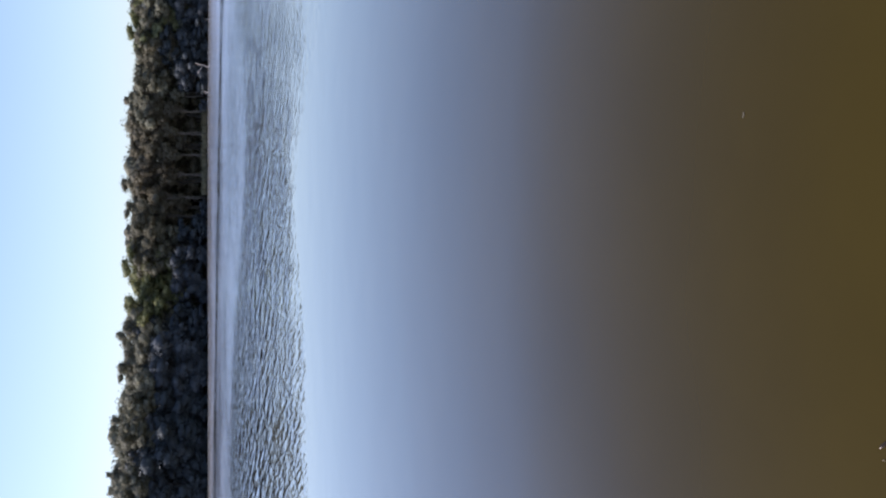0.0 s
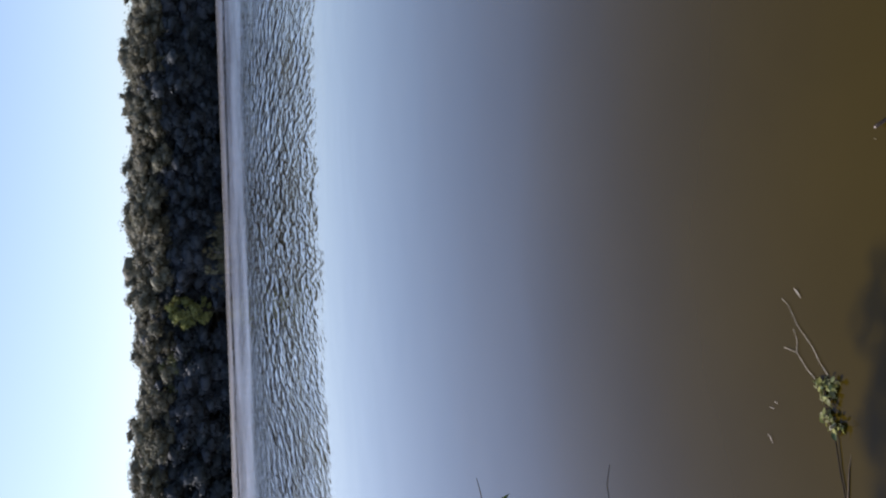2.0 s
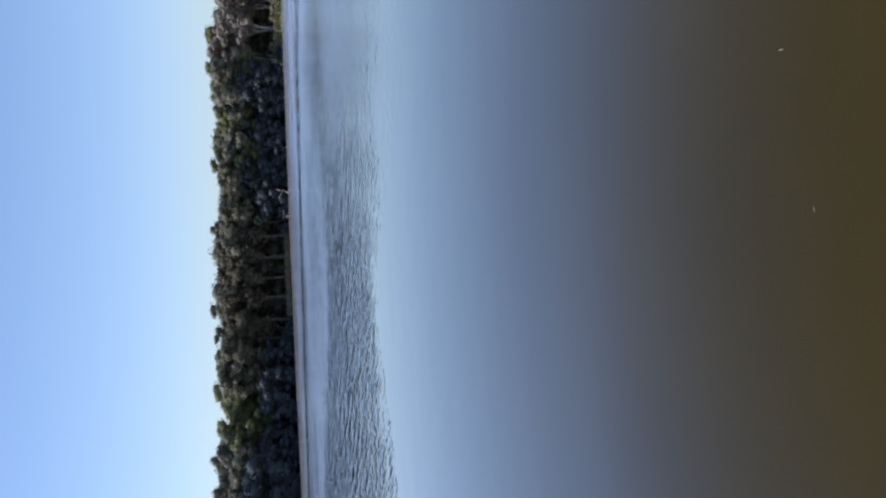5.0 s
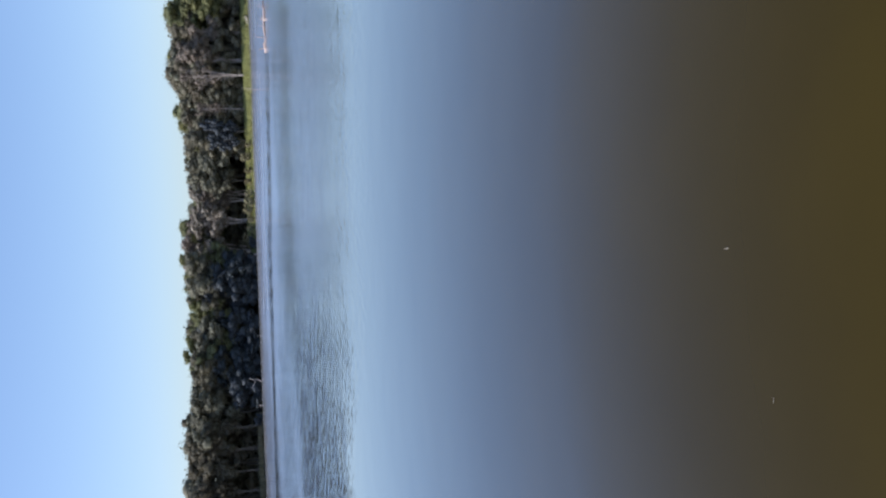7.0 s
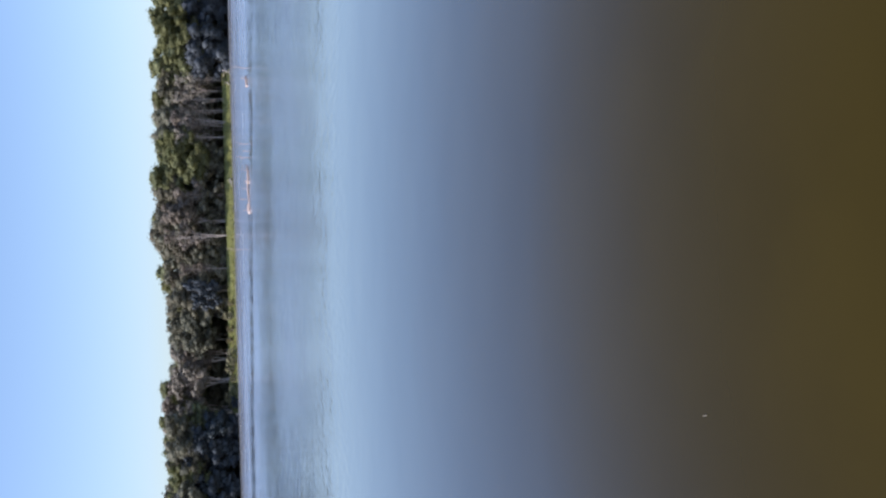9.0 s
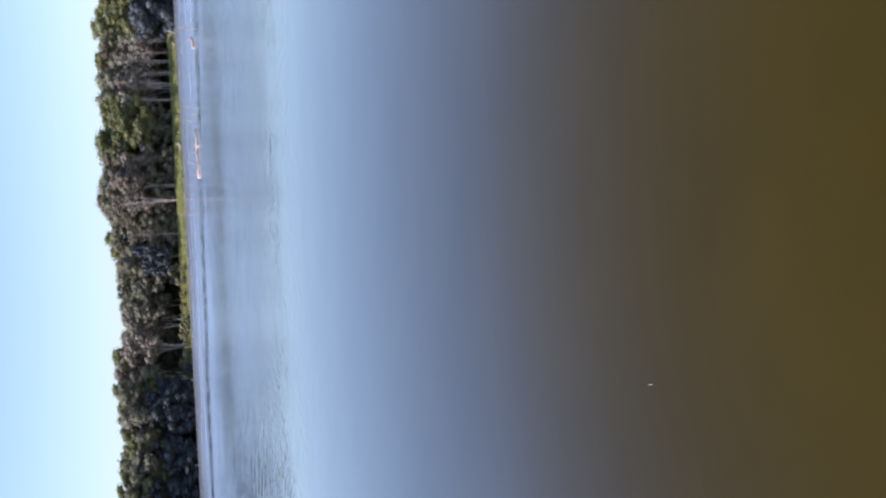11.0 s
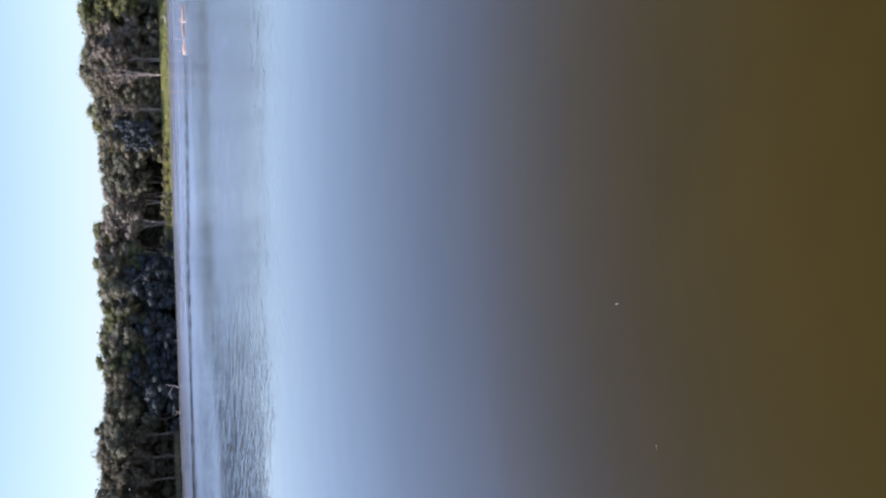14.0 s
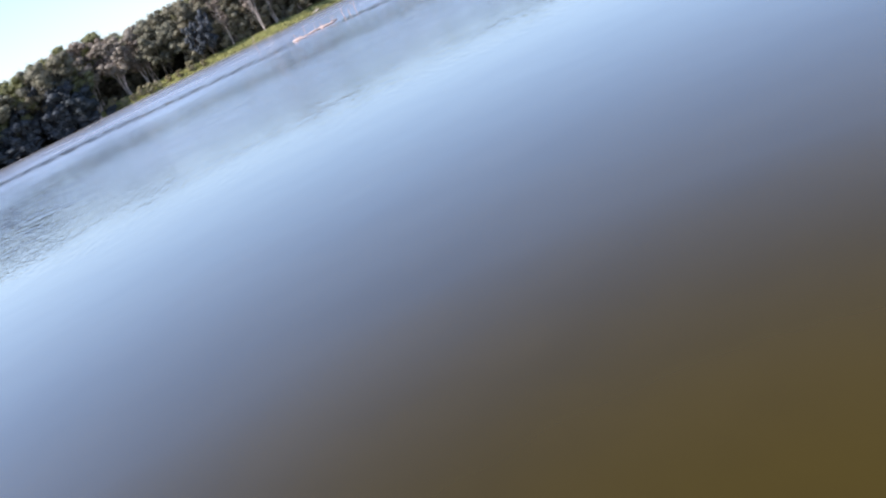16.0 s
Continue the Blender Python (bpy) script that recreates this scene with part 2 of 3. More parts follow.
GROUND = ground_material()
GRASS = blade_material("grass_blades", (0.26, 0.27, 0.085), (0.46, 0.45, 0.17))
REED = blade_material("dry_reeds", (0.2, 0.17, 0.09), (0.4, 0.34, 0.2))
WATER = water_material()


# ---- helpers for meshes ----
def part(name, bm, material, parent=None, label=""):
    me = bpy.data.meshes.new(name)
    bm.to_mesh(me)
    bm.free()
    me.materials.append(material)
    return child(name, me, parent, label)


def child(name, me, parent=None, label=""):
    ob = new(name, me)
    ob.parent = parent
    return tagged(ob, label)


def raw(name, verts, faces, material, smooth=False):
    me = bpy.data.meshes.new(name)
    me.from_pydata([tuple(v) for v in verts], [], [tuple(f) for f in faces])
    me.materials.append(material)
    if smooth:
        me.polygons.foreach_set("use_smooth", [True] * len(me.polygons))
    me.update()
    return me


def tube(bm, points, radii, sides=6):
    """A tapered limb along points."""
    rings = []
    points = [Vector(p) for p in points]
    for i, p in enumerate(points):
        way = (points[min(i + 1, len(points) - 1)] - points[max(i - 1, 0)]).normalized()
        side = way.cross(Vector((0.31, 0.87, 0.12))).normalized()
        up = way.cross(side)
        rings.append([bm.verts.new(p + (side * math.cos(a) + up * math.sin(a)) * radii[i])
                      for a in [2 * math.pi * k / sides for k in range(sides)]])
    for a, b in zip(rings, rings[1:]):
        for k in range(sides):
            bm.faces.new((a[k], a[(k + 1) % sides], b[(k + 1) % sides], b[k])).smooth = True
    bm.faces.new(rings[0][::-1])
    bm.faces.new(rings[-1])


def bend(a, b, rng, steps=5, wobble=0.06):
    """Points from a to b with a natural waver."""
    a, b = Vector(a), Vector(b)
    size = (b - a).length * wobble
    mid = [a.lerp(b, i / steps) for i in range(steps + 1)]
    return [p + Vector([rng.uniform(-size, size) for _ in range(3)]) * math.sin(math.pi * i / steps) for i, p in enumerate(mid)]


def leaf_mesh(name, centres, normals, size, material, rng, long=1.0, corners=4):
    """One small three- or four-cornered blade for each centre."""
    n = len(centres)
    normals = normals / np.linalg.norm(normals, axis=1)[:, None]
    ref = rng.normal(size=(n, 3))
    u = np.cross(normals, ref)
    u /= np.linalg.norm(u, axis=1)[:, None]
    v = np.cross(normals, u)
    s = size * rng.uniform(0.6, 1.3, size=(n, 1))
    sag = normals * s * rng.uniform(-0.3, 0.3, size=(n, 1))
    if corners == 3:
        verts = np.stack([centres - u * s * long - v * s * 0.45, centres + u * s * long - v * s * 0.35, centres + v * s * 0.95 + sag], 1).reshape(-1, 3)
        return raw(name, verts, np.arange(3 * n).reshape(-1, 3), material)
    verts = np.stack([centres - u * s * long, centres - v * s * 0.6 + sag, centres + u * s * long, centres + v * s * 0.6 + sag], 1).reshape(-1, 3)
    faces = np.arange(4 * n).reshape(-1, 4)
    return raw(name, verts, faces, material)


# ---- the plan: bearings in degrees from the view to the north, clockwise ----
EYE = 2.25
SHORE = ((-180, 260), (-45, 240), (-20, 180), (-10, 152), (0, 140), (15, 138), (28, 146), (43, 150), (55, 146), (66, 165), (80, 200), (180, 260))
SKYLINE = ((-40, 4.6), (-17.4, 4.88), (-13.5, 5.1), (-11.2, 4.96), (-9, 4.85), (-6.3, 4.5), (-5.3, 4.68), (-2.5, 4.78), (0.4, 4.85),
           (3.2, 4.75), (5.2, 4.9), (7, 4.72), (8.8, 4.54), (10.1, 4.4), (10.8, 4.8), (11.8, 4.65), (13, 4.55), (15, 4.08), (17.4, 3.9),
           (19.5, 4.08), (20.5, 3.75), (22.4, 3.7), (23.7, 3.82), (25, 4.05), (26.1, 3.75), (27.4, 3.67), (29.1, 3.92), (32.5, 3.82),
           (34, 3.5), (35.7, 3.37), (38, 3.5), (43.7, 3.62), (44.9, 3.81), (46, 3.3), (50.3, 3.25), (51.4, 3.32), (53.5, 3.86),
           (56.2, 4.08), (58.6, 3.76), (60.4, 3.82), (62, 3.86), (63.5, 3.66), (65, 3.48), (66, 3.6), (67.3, 4.0), (70, 3.7), (100, 3.7))


def table(rows, x):
    return float(np.interp(x, [r[0] for r in rows], [r[1] for r in rows]))


def at(az, r, z=0.0):
    return Vector((r * math.sin(radians(az)), r * math.cos(radians(az)), z))


def bank_line(x):
    """How far ahead the near bank reaches."""
    return 1.2 - 0.7 * x if x > 0 else 1.2 - 0.8 * x


def land(x, y):
    """Height of the ground."""
    r, az = math.hypot(x, y), math.degrees(math.atan2(x, y))
    d = table(SHORE, az)
    near = (y - bank_line(x)) / 1.25
    z_near = 0.6 - 1.3 * min(max((near + 0.9) / 1.3, 0), 1)
    if near > 0.4:
        z_near = max(-1.6, z_near - 0.25 * (near - 0.4))
    grassy = min(max((az - 43) / 1.5, 0), 1) * min(max((66 - az) / 1.5, 0), 1)
    out = r - d
    top = 0.4 + 0.7 * grassy
    z_far = max(-1.6, out * 0.3) if out < 0 else top * (1 - math.exp(-out / 3.0)) + 0.012 * min(max(out - 6, 0), 400)
    z = max(z_near, z_far)
    if r > 4:
        z += 0.12 * noise.noise(Vector((x, y, 0)) * 0.35) * min(1, abs(z))
    return z


def build_ground():
    verts, faces, count = [], [], 0
    turn = [(-180 + k * 1.5) for k in range(240)]
    for az in turn:
        d = table(SHORE, az)
        radii = [0.01] + [0.3 * k for k in range(1, 15)] + [5, 6.5, 9, 13, 20, 30, 45, 65] + [d - 40, d - 20, d - 10]
        radii += [d - 5 + k for k in range(18)] + [d + 16, d + 24, d + 40, d + 80, 500, 900, 1800, 4500]
        count = len(radii)
        for r in radii:
            p = at(az, r)
            verts.append((p.x, p.y, land(p.x, p.y)))
    for i in range(len(turn)):
        j = (i + 1) % len(turn)
        for k in range(count - 1):
            faces.append((i * count + k, j * count + k, j * count + k + 1, i * count + k + 1))
    ob = new("ground", raw("ground", verts, faces, GROUND, True))
    tagged(ob, "brown earth and grass banks round the lake", "ground", kind="structure")


build_ground()
bm = bmesh.new()
bmesh.ops.create_circle(bm, cap_ends=True, segments=96, radius=330)
tagged(part("water", bm, WATER), "still brown lake water with wind ripples and sky reflections", "lake", kind="structure")


# ---- trees of the far bank ----
def lump_mesh():
    bm = bmesh.new()
    bmesh.ops.create_icosphere(bm, subdivisions=1, radius=1.0)
    bm.verts.ensure_lookup_table()
    out = np.array([v.co for v in bm.verts]), [[v.index for v in f.verts] for f in bm.faces]
    bm.free()
    return out


LUMP_VERTS, LUMP_FACES = lump_mesh()


def crown_mesh(clusters, per, leaf, material, seed, squash=0.75, heart=0.72, split=True, stir=0.42):
    """Tufts of leaves round dense, uneven hearts."""
    rng = np.random.default_rng(seed)
    pts, nor, hearts, faces = [], [], [], []
    tufts = []
    for c, rad in clusters:
        for _ in range(3 if split else 1):
            way = rng.normal(size=3)
            way *= (0.62 * rad if split else 0.0) / np.linalg.norm(way)
            tufts.append((np.array(c) + way * (1, 1, 0.8), rad * (rng.uniform(0.5, 0.78) if split else 1.0)))
    for c, rad in tufts:
        k = int(per * (rad / 1.3) ** 1.6) + 8
        d = rng.normal(size=(k, 3))
        d /= np.linalg.norm(d, axis=1)[:, None]
        phase = rng.uniform(0, 6.28, size=3)

        def swell(v):
            return 1 + 0.22 * np.sin(v[:, :1] * 4 + phase[0]) * np.cos(v[:, 1:2] * 5 + phase[1]) + 0.12 * np.sin(v[:, 2:3] * 7 + phase[2])

        shape = np.array([1, 1, squash])
        pts.append(np.array(c) + d * rad * swell(d) * rng.uniform(0.72, 1.08, size=(k, 1)) * shape)
        nor.append(d + rng.normal(size=(k, 3)) * stir + np.array([0, 0, 0.12]))
        base = sum(len(h) for h in hearts)
        hearts.append(np.array(c) + LUMP_VERTS * rad * swell(LUMP_VERTS) * heart * shape * rng.uniform(0.9, 1.08, size=(len(LUMP_VERTS), 1)))
        faces += [[base + i for i in f] for f in LUMP_FACES]
    me = leaf_mesh("crown", np.concatenate(pts), np.concatenate(nor), leaf, material, rng, 1.0, 3)
    verts = [tuple(v.co) for v in me.vertices]
    n = len(verts)
    all_faces = [tuple(p.vertices) for p in me.polygons] + [tuple(i + n for i in f) for f in faces]
    bpy.data.meshes.remove(me)
    n_leaf = len(all_faces) - len(faces)
    me = raw("crown", verts + [tuple(v) for h in hearts for v in h], all_faces, material)
    me.polygons.foreach_set("use_smooth", [i >= n_leaf for i in range(len(all_faces))])
    return me


def make_tree(kind, seed):
    """A tree about ten metres high on an Empty at its foot."""
    rng = random.Random(seed)
    spec = TREES[kind]
    root = new(spec["name"])
    tagged(root, spec["label"], "tree", "trees on the far bank")
    low, wide, leafy = spec["low"], spec["wide"], spec["leafy"]
    wood = bmesh.new()
    stems = spec["stems"]
    clusters = []
    for s in range(stems):
        lean = Vector((rng.uniform(-1, 1), rng.uniform(-1, 1), 0)) * (0.5 if stems == 1 else 0.85)
        foot = Vector((rng.uniform(-0.4, 0.4), rng.uniform(-0.4, 0.4), -0.6)) * (0 if stems == 1 else 1) + Vector((0, 0, -0.5))
        head = Vector((0, 0, 9.2)) + lean
        line = bend(foot, head, rng, 7, 0.022)
        girth = spec["girth"] / math.sqrt(stems)
        tube(wood, line, [girth * (1 - 0.85 * i / 7) for i in range(8)], 7)
        limbs = spec["limbs"] // stems
        for k in range(limbs):
            f = low + (0.95 - low) * (k + rng.uniform(0, 0.8)) / limbs
            i = min(int(max(f - 0.12, 0.08) * 7), 6)
            start = line[i].lerp(line[i + 1], max(f - 0.12, 0.08) * 7 - i)
            span = wide * (0.25 + 0.75 * math.sin(math.pi * min(max((f - low) / (1 - low), 0.0) * 0.75 + 0.12, 1))) * rng.uniform(0.55, 1.05)
            a = rng.uniform(0, 2 * math.pi)
            tip = Vector((math.cos(a) * span, math.sin(a) * span, 10 * f + rng.uniform(-0.3, 0.7))) + lean * f
            path = bend(start, tip, rng, 4, 0.1)
            tube(wood, path, [girth * 0.42 * (1 - 0.8 * j / 4) for j in range(5)], 5)
            for j in range(spec["twigs"]):
                base = path[rng.randint(1, 4)]
                end = base + Vector((rng.uniform(-1, 1), rng.uniform(-1, 1), rng.uniform(-0.1, 1.1))) * rng.uniform(0.6, 1.5)
                tube(wood, bend(base, end, rng, 2, 0.12), [girth * 0.13, girth * 0.09, girth * 0.03], 3)
            if rng.random() < leafy:
                clusters.append((tip, rng.uniform(0.75, 1.35) * spec["puff"]))
                clusters.append((start.lerp(tip, 0.55) + Vector((0, 0, 0.3)), rng.uniform(0.7, 1.2) * spec["puff"]))
        clusters.append((head + Vector((0, 0, -0.1)), 0.85 * spec["puff"]))
    part("trunk", wood, spec["bark"], root)
    split = kind not in ("back", "under", "shrub", "back_shrub", "dry_shrub", "thicket")
    stir = 0.26 if kind in ("gloom", "under", "shrub") else 0.42
    child("crown", crown_mesh(clusters, spec["per"], spec["leaf"], spec["leaves"], seed, split=split, stir=stir), root)
    return root


def spec(name, label, low, wide, stems, limbs, girth, leafy, twigs, puff, per, leaf, leaves, bark_mat):
    return dict(name=name, label=label, low=low, wide=wide, stems=stems, limbs=limbs, girth=girth, leafy=leafy, twigs=twigs,
                puff=puff, per=per, leaf=leaf, leaves=leaves, bark=bark_mat)


TREES = {
    "dark": spec("broadleaf_tree", "dark green broadleaf tree overhanging the lake's far bank", 0.36, 3.3, 1, 17, 0.2, 1.0, 1, 1.2, 135, 0.135, LEAF_DARK, BARK_DARK),
    "green": spec("broadleaf_tree", "sunlit green broadleaf tree on the far bank", 0.24, 2.6, 1, 20, 0.19, 1.0, 4, 1.0, 190, 0.12, LEAF_OLIVE, BARK_GREY),
    "lit": spec("broadleaf_tree", "yellowish green broadleaf tree hanging over the water", 0.36, 3.3, 1, 17, 0.2, 1.0, 1, 1.15, 205, 0.125, LEAF_GREEN, BARK_DARK),
    "grey": spec("thinly_leaved_tree", "grey-brown thinly leaved tree with pale trunks", 0.46, 2.5, 4, 20, 0.165, 0.85, 8, 0.82, 190, 0.115, LEAF_GREY, BARK_PALE),
    "dusky": spec("thinly_leaved_tree", "dull brownish thinly leaved tree in the shaded wood", 0.4, 2.8, 2, 20, 0.2, 0.95, 4, 1.0, 200, 0.115, LEAF_DUSKY, BARK_DARK),
    "slender": spec("thinly_leaved_tree", "dull brown thinly leaved tree with slim grey trunks", 0.5, 2.5, 2, 18, 0.15, 0.95, 4, 0.95, 190, 0.115, LEAF_DUSKY, BARK_GREY),
    "bare": spec("bare_tree", "half-bare tree with pale reddish-grey branches", 0.34, 2.5, 3, 26, 0.135, 0.3, 13, 0.75, 180, 0.11, LEAF_GREY, BARK_PALE),
    "back": spec("broadleaf_tree", "dark green tree deep in the wood behind the bank", 0.06, 2.9, 1, 18, 0.18, 1.0, 0, 1.45, 62, 0.19, LEAF_DARK, BARK_DARK),
    "brow": spec("broadleaf_tree", "tall dark green tree with a high crown over the far bank", 0.64, 3.9, 1, 12, 0.2, 1.0, 1, 1.15, 110, 0.14, LEAF_DARK, BARK_DARK),
    "yellow": spec("young_tree", "small bright yellow-green tree at the water's edge", 0.36, 2.7, 2, 18, 0.15, 0.9, 1, 0.85, 150, 0.16, LEAF_YELLOW, BARK_DARK),
    # these three kinds carry the wood's shade in their leaf colour
    "gloom": spec("broadleaf_tree", "tall broadleaf tree on the far bank, shade painted into its leaves", 0.3, 3.3, 1, 17, 0.2, 1.0, 1, 1.25, 70, 0.175, LEAF_SHADE, BARK_DARK),
    "under": spec("understory_tree", "low tree under the taller wood, shade painted into its leaves", 0.05, 4.6, 2, 20, 0.15, 1.0, 0, 1.75, 46, 0.26, LEAF_SHADE, BARK_DARK),
    "shrub": spec("shrub", "low shrub leaning over the waterline, shade painted into its leaves", 0.05, 5.5, 3, 12, 0.2, 1.0, 0, 2.2, 38, 0.33, LEAF_SHADE, BARK_DARK),
    "back_shrub": spec("shrub", "dark undergrowth shrub beneath the trees", 0.05, 5.5, 2, 8, 0.2, 1.0, 0, 2.9, 15, 0.52, LEAF_DUSKY, BARK_DARK),
    "thicket": spec("thicket", "grey-olive thicket under the trees behind the grass", 0.05, 4.4, 2, 16, 0.14, 1.0, 2, 1.5, 80, 0.17, LEAF_OLIVE, BARK_GREY),
    "dry_shrub": spec("shrub", "low dry olive shrub on the grassy bank", 0.05, 5.5, 3, 15, 0.18, 1.0, 2, 1.5, 80, 0.2, LEAF_DRY, BARK_PALE),
}
STOCK = {}
tree_rng = random.Random(11)


def plant(kind, az, out, height, broad=1.0):
    """Set a tree of that height at a bearing, that far behind the shoreline."""
    r = table(SHORE, az) + out
    p = at(az, r)
    p.z = land(p.x, p.y)
    variant = tree_rng.randint(0, 2)
    first = (kind, variant) not in STOCK
    if first:
        STOCK[kind, variant] = make_tree(kind, 100 + 17 * variant + 3 * len(kind) + ord(kind[0]))
    k = height / 9.9
    m = Matrix.LocRotScale(p, Euler((0, 0, tree_rng.uniform(0, 6.28))), (k * broad, k * broad, k))
    ob = STOCK[kind, variant]
    if first:
        ob.matrix_basis = m
    else:
        keep = ob.scale.copy()
        ob = copy_thing(ob, m @ Matrix.Diagonal((1 / keep.x, 1 / keep.y, 1 / keep.z, 1)))
    return ob


def top_at(az, r):
    """Tree height that reaches the skyline."""
    p = at(az, r)
    return r * math.tan(radians(table(SKYLINE, az))) + EYE - land(p.x, p.y)


WOODS = ((-34, -4, "dark"), (-4, 20, "dark"), (20, 24, "lit"), (24, 27, "dark"), (27, 34, "dusky"), (34, 36.5, "dark"), (36.5, 43.7, "mixed"),
         (43.7, 48.2, "grey"), (48.2, 50.4, "dark"), (50.4, 57.8, "green"), (57.8, 60.2, "lit"), (60.2, 64.6, "bare"), (64.6, 72, "lit"), (72, 82, "dark"))


def wood_kind(az):
    for a, b, kind in WOODS:
        if a <= az < b:
            if kind == "mixed":
                return tree_rng.choice(("lit", "dusky", "lit"))
            if kind == "green":
                return tree_rng.choice(("green", "grey", "green", "dusky", "grey"))
            return kind
    return "dark"


def plant_row(start, end, out, step, low, high, turn_kind, broad=(0.95, 1.25)):
    az = start
    while az < end:
        a = az + tree_rng.uniform(-0.3, 0.3)
        off = out + tree_rng.uniform(-1.2, 1.2)
        if out < 2 and (-3.6 < a < 0.2 or 27.5 < a < 33.8):
            az += 1.0
            continue
        r = table(SHORE, a) + off
        plant(turn_kind(a), a, off, 0.995 * top_at(a, r) * tree_rng.uniform(low, high), tree_rng.uniform(*broad))
        az += step * tree_rng.uniform(0.85, 1.15)


def plant_woods():
    back = {"bare": "green"}
    # front rows with painted-in shade make the wood's dark lower half
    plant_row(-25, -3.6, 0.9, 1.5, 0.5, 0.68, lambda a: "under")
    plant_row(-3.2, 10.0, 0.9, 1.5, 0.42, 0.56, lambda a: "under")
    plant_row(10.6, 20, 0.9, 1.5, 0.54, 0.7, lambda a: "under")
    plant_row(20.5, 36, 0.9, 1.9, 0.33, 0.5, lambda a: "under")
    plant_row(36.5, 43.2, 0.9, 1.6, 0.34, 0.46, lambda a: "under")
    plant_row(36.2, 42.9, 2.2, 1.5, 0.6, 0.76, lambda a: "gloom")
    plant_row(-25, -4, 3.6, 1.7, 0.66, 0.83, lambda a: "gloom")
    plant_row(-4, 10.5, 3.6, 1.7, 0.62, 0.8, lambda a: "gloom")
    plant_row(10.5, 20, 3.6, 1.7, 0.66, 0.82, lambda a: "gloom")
    plant_row(20, 43.2, 3.6, 1.7, 0.74, 0.9, wood_kind)
    plant_row(-24, 43.2, 7.5, 1.6, 0.95, 1.0, wood_kind)
    plant_row(-25, -3.6, 2.6, 1.5, 0.8, 0.97, lambda a: "brow")
    plant_row(0.2, 20, 2.6, 1.5, 0.8, 0.97, lambda a: "brow")
    plant_row(24, 27.2, 2.6, 1.5, 0.8, 0.97, lambda a: "brow")
    plant_row(34.2, 42.9, 2.6, 1.5, 0.8, 0.97, lambda a: "brow")
    plant_row(-24.5, 44, 12.5, 2.5, 0.93, 0.99, lambda a: "back")
    plant_row(44.4, 66, 21.0, 1.8, 0.9, 0.97, lambda a: "back")
    plant_row(44.0, 64.6, 7.0, 1.5, 0.68, 0.95, wood_kind)
    plant_row(44.2, 64.8, 11.5, 1.4, 0.94, 1.0, lambda a: back.get(wood_kind(a), wood_kind(a)))
    plant_row(44.0, 66, 16.0, 1.6, 0.85, 0.98, lambda a: "lit")
    plant_row(50.6, 60.4, 7.0, 1.3, 0.34, 0.52, lambda a: "thicket")
    plant_row(65.3, 75, 0.9, 1.4, 0.5, 0.66, lambda a: "under")
    plant_row(65.8, 75, 3.6, 1.7, 0.8, 0.95, wood_kind)
    plant_row(65.4, 75, 6.0, 1.7, 0.9, 1.0, wood_kind)


plant_woods()
plant("yellow", -1.8, -0.6, 8.8, 1.0)
# waterline shrubs, their leaf colour darkened to stand for shade
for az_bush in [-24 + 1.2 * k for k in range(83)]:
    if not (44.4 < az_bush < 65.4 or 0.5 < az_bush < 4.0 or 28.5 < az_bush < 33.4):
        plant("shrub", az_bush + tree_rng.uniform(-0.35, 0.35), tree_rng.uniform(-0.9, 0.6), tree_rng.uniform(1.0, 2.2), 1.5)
for az_bush in (44.2, 44.7, 45.2, 45.8, 46.4, 46.9, 47.5, 48.1, 48.8, 49.6, 50.4):
    plant("dry_shrub", az_bush, tree_rng.uniform(0.3, 1.4), tree_rng.uniform(0.9, 1.8), 1.1)
for az_bush in [-24 + 1.3 * k for k in range(76)]:
    deep = 14 if 44 < az_bush < 66 else 9
    plant("back_shrub", az_bush + tree_rng.uniform(0.3, 0.9), deep + 5 + tree_rng.uniform(-1, 2), tree_rng.uniform(4.5, 6.0), 1.2)
    plant("back_shrub", az_bush + tree_rng.uniform(-0.3, 0.3), deep + tree_rng.uniform(-1, 2), tree_rng.uniform(3.0, 4.6), 1.25)
plant("green", 55.1, 10.0, 0.98 * top_at(55.1, table(SHORE, 55.1) + 10.0), 0.8)
plant("bare", 54.7, 4.6, 10.5, 0.8)
plant("bare", 52.6, 4.8, 8.0, 0.6)
for az_bare, out_bare, tall in ((60.7, 4.2, 8.6), (61.6, 3.6, 9.4), (62.3, 4.4, 7.8), (63.0, 3.8, 9.0), (64.2, 3.4, 8.8)):
    plant("bare", az_bare, out_bare, tall, 0.75)
for az_pale, share in ((27.8, 0.72), (29.2, 0.84), (30.4, 0.78), (31.7, 0.86), (33.0, 0.8)):
    plant("slender", az_pale, 2.6, share * top_at(az_pale, table(SHORE, az_pale) + 2.6), 0.75)
for az_fill in (32.3, 33.3, 34.0):
    plant("dusky", az_fill, 9.6, 0.97 * top_at(az_fill, table(SHORE, az_fill) + 9.6), 0.9)
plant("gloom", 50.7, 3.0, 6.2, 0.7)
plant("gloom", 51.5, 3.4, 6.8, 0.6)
plant("lit", -4.6, 1.6, 9.5, 0.7)
plant("lit", -5.6, 2.4, 11.0, 0.7)
for az_bush, tall in ((-0.4, 2.2), (0.7, 3.0), (1.8, 3.4), (3.0, 2.6)):
    plant("dry_shrub", az_bush, -0.3, tall, 0.7)
for az_top in (19.7, 10.7, 0.4):
    plant("dark", az_top, 6.5, 0.99 * top_at(az_top, table(SHORE, az_top) + 6.5), 0.62)


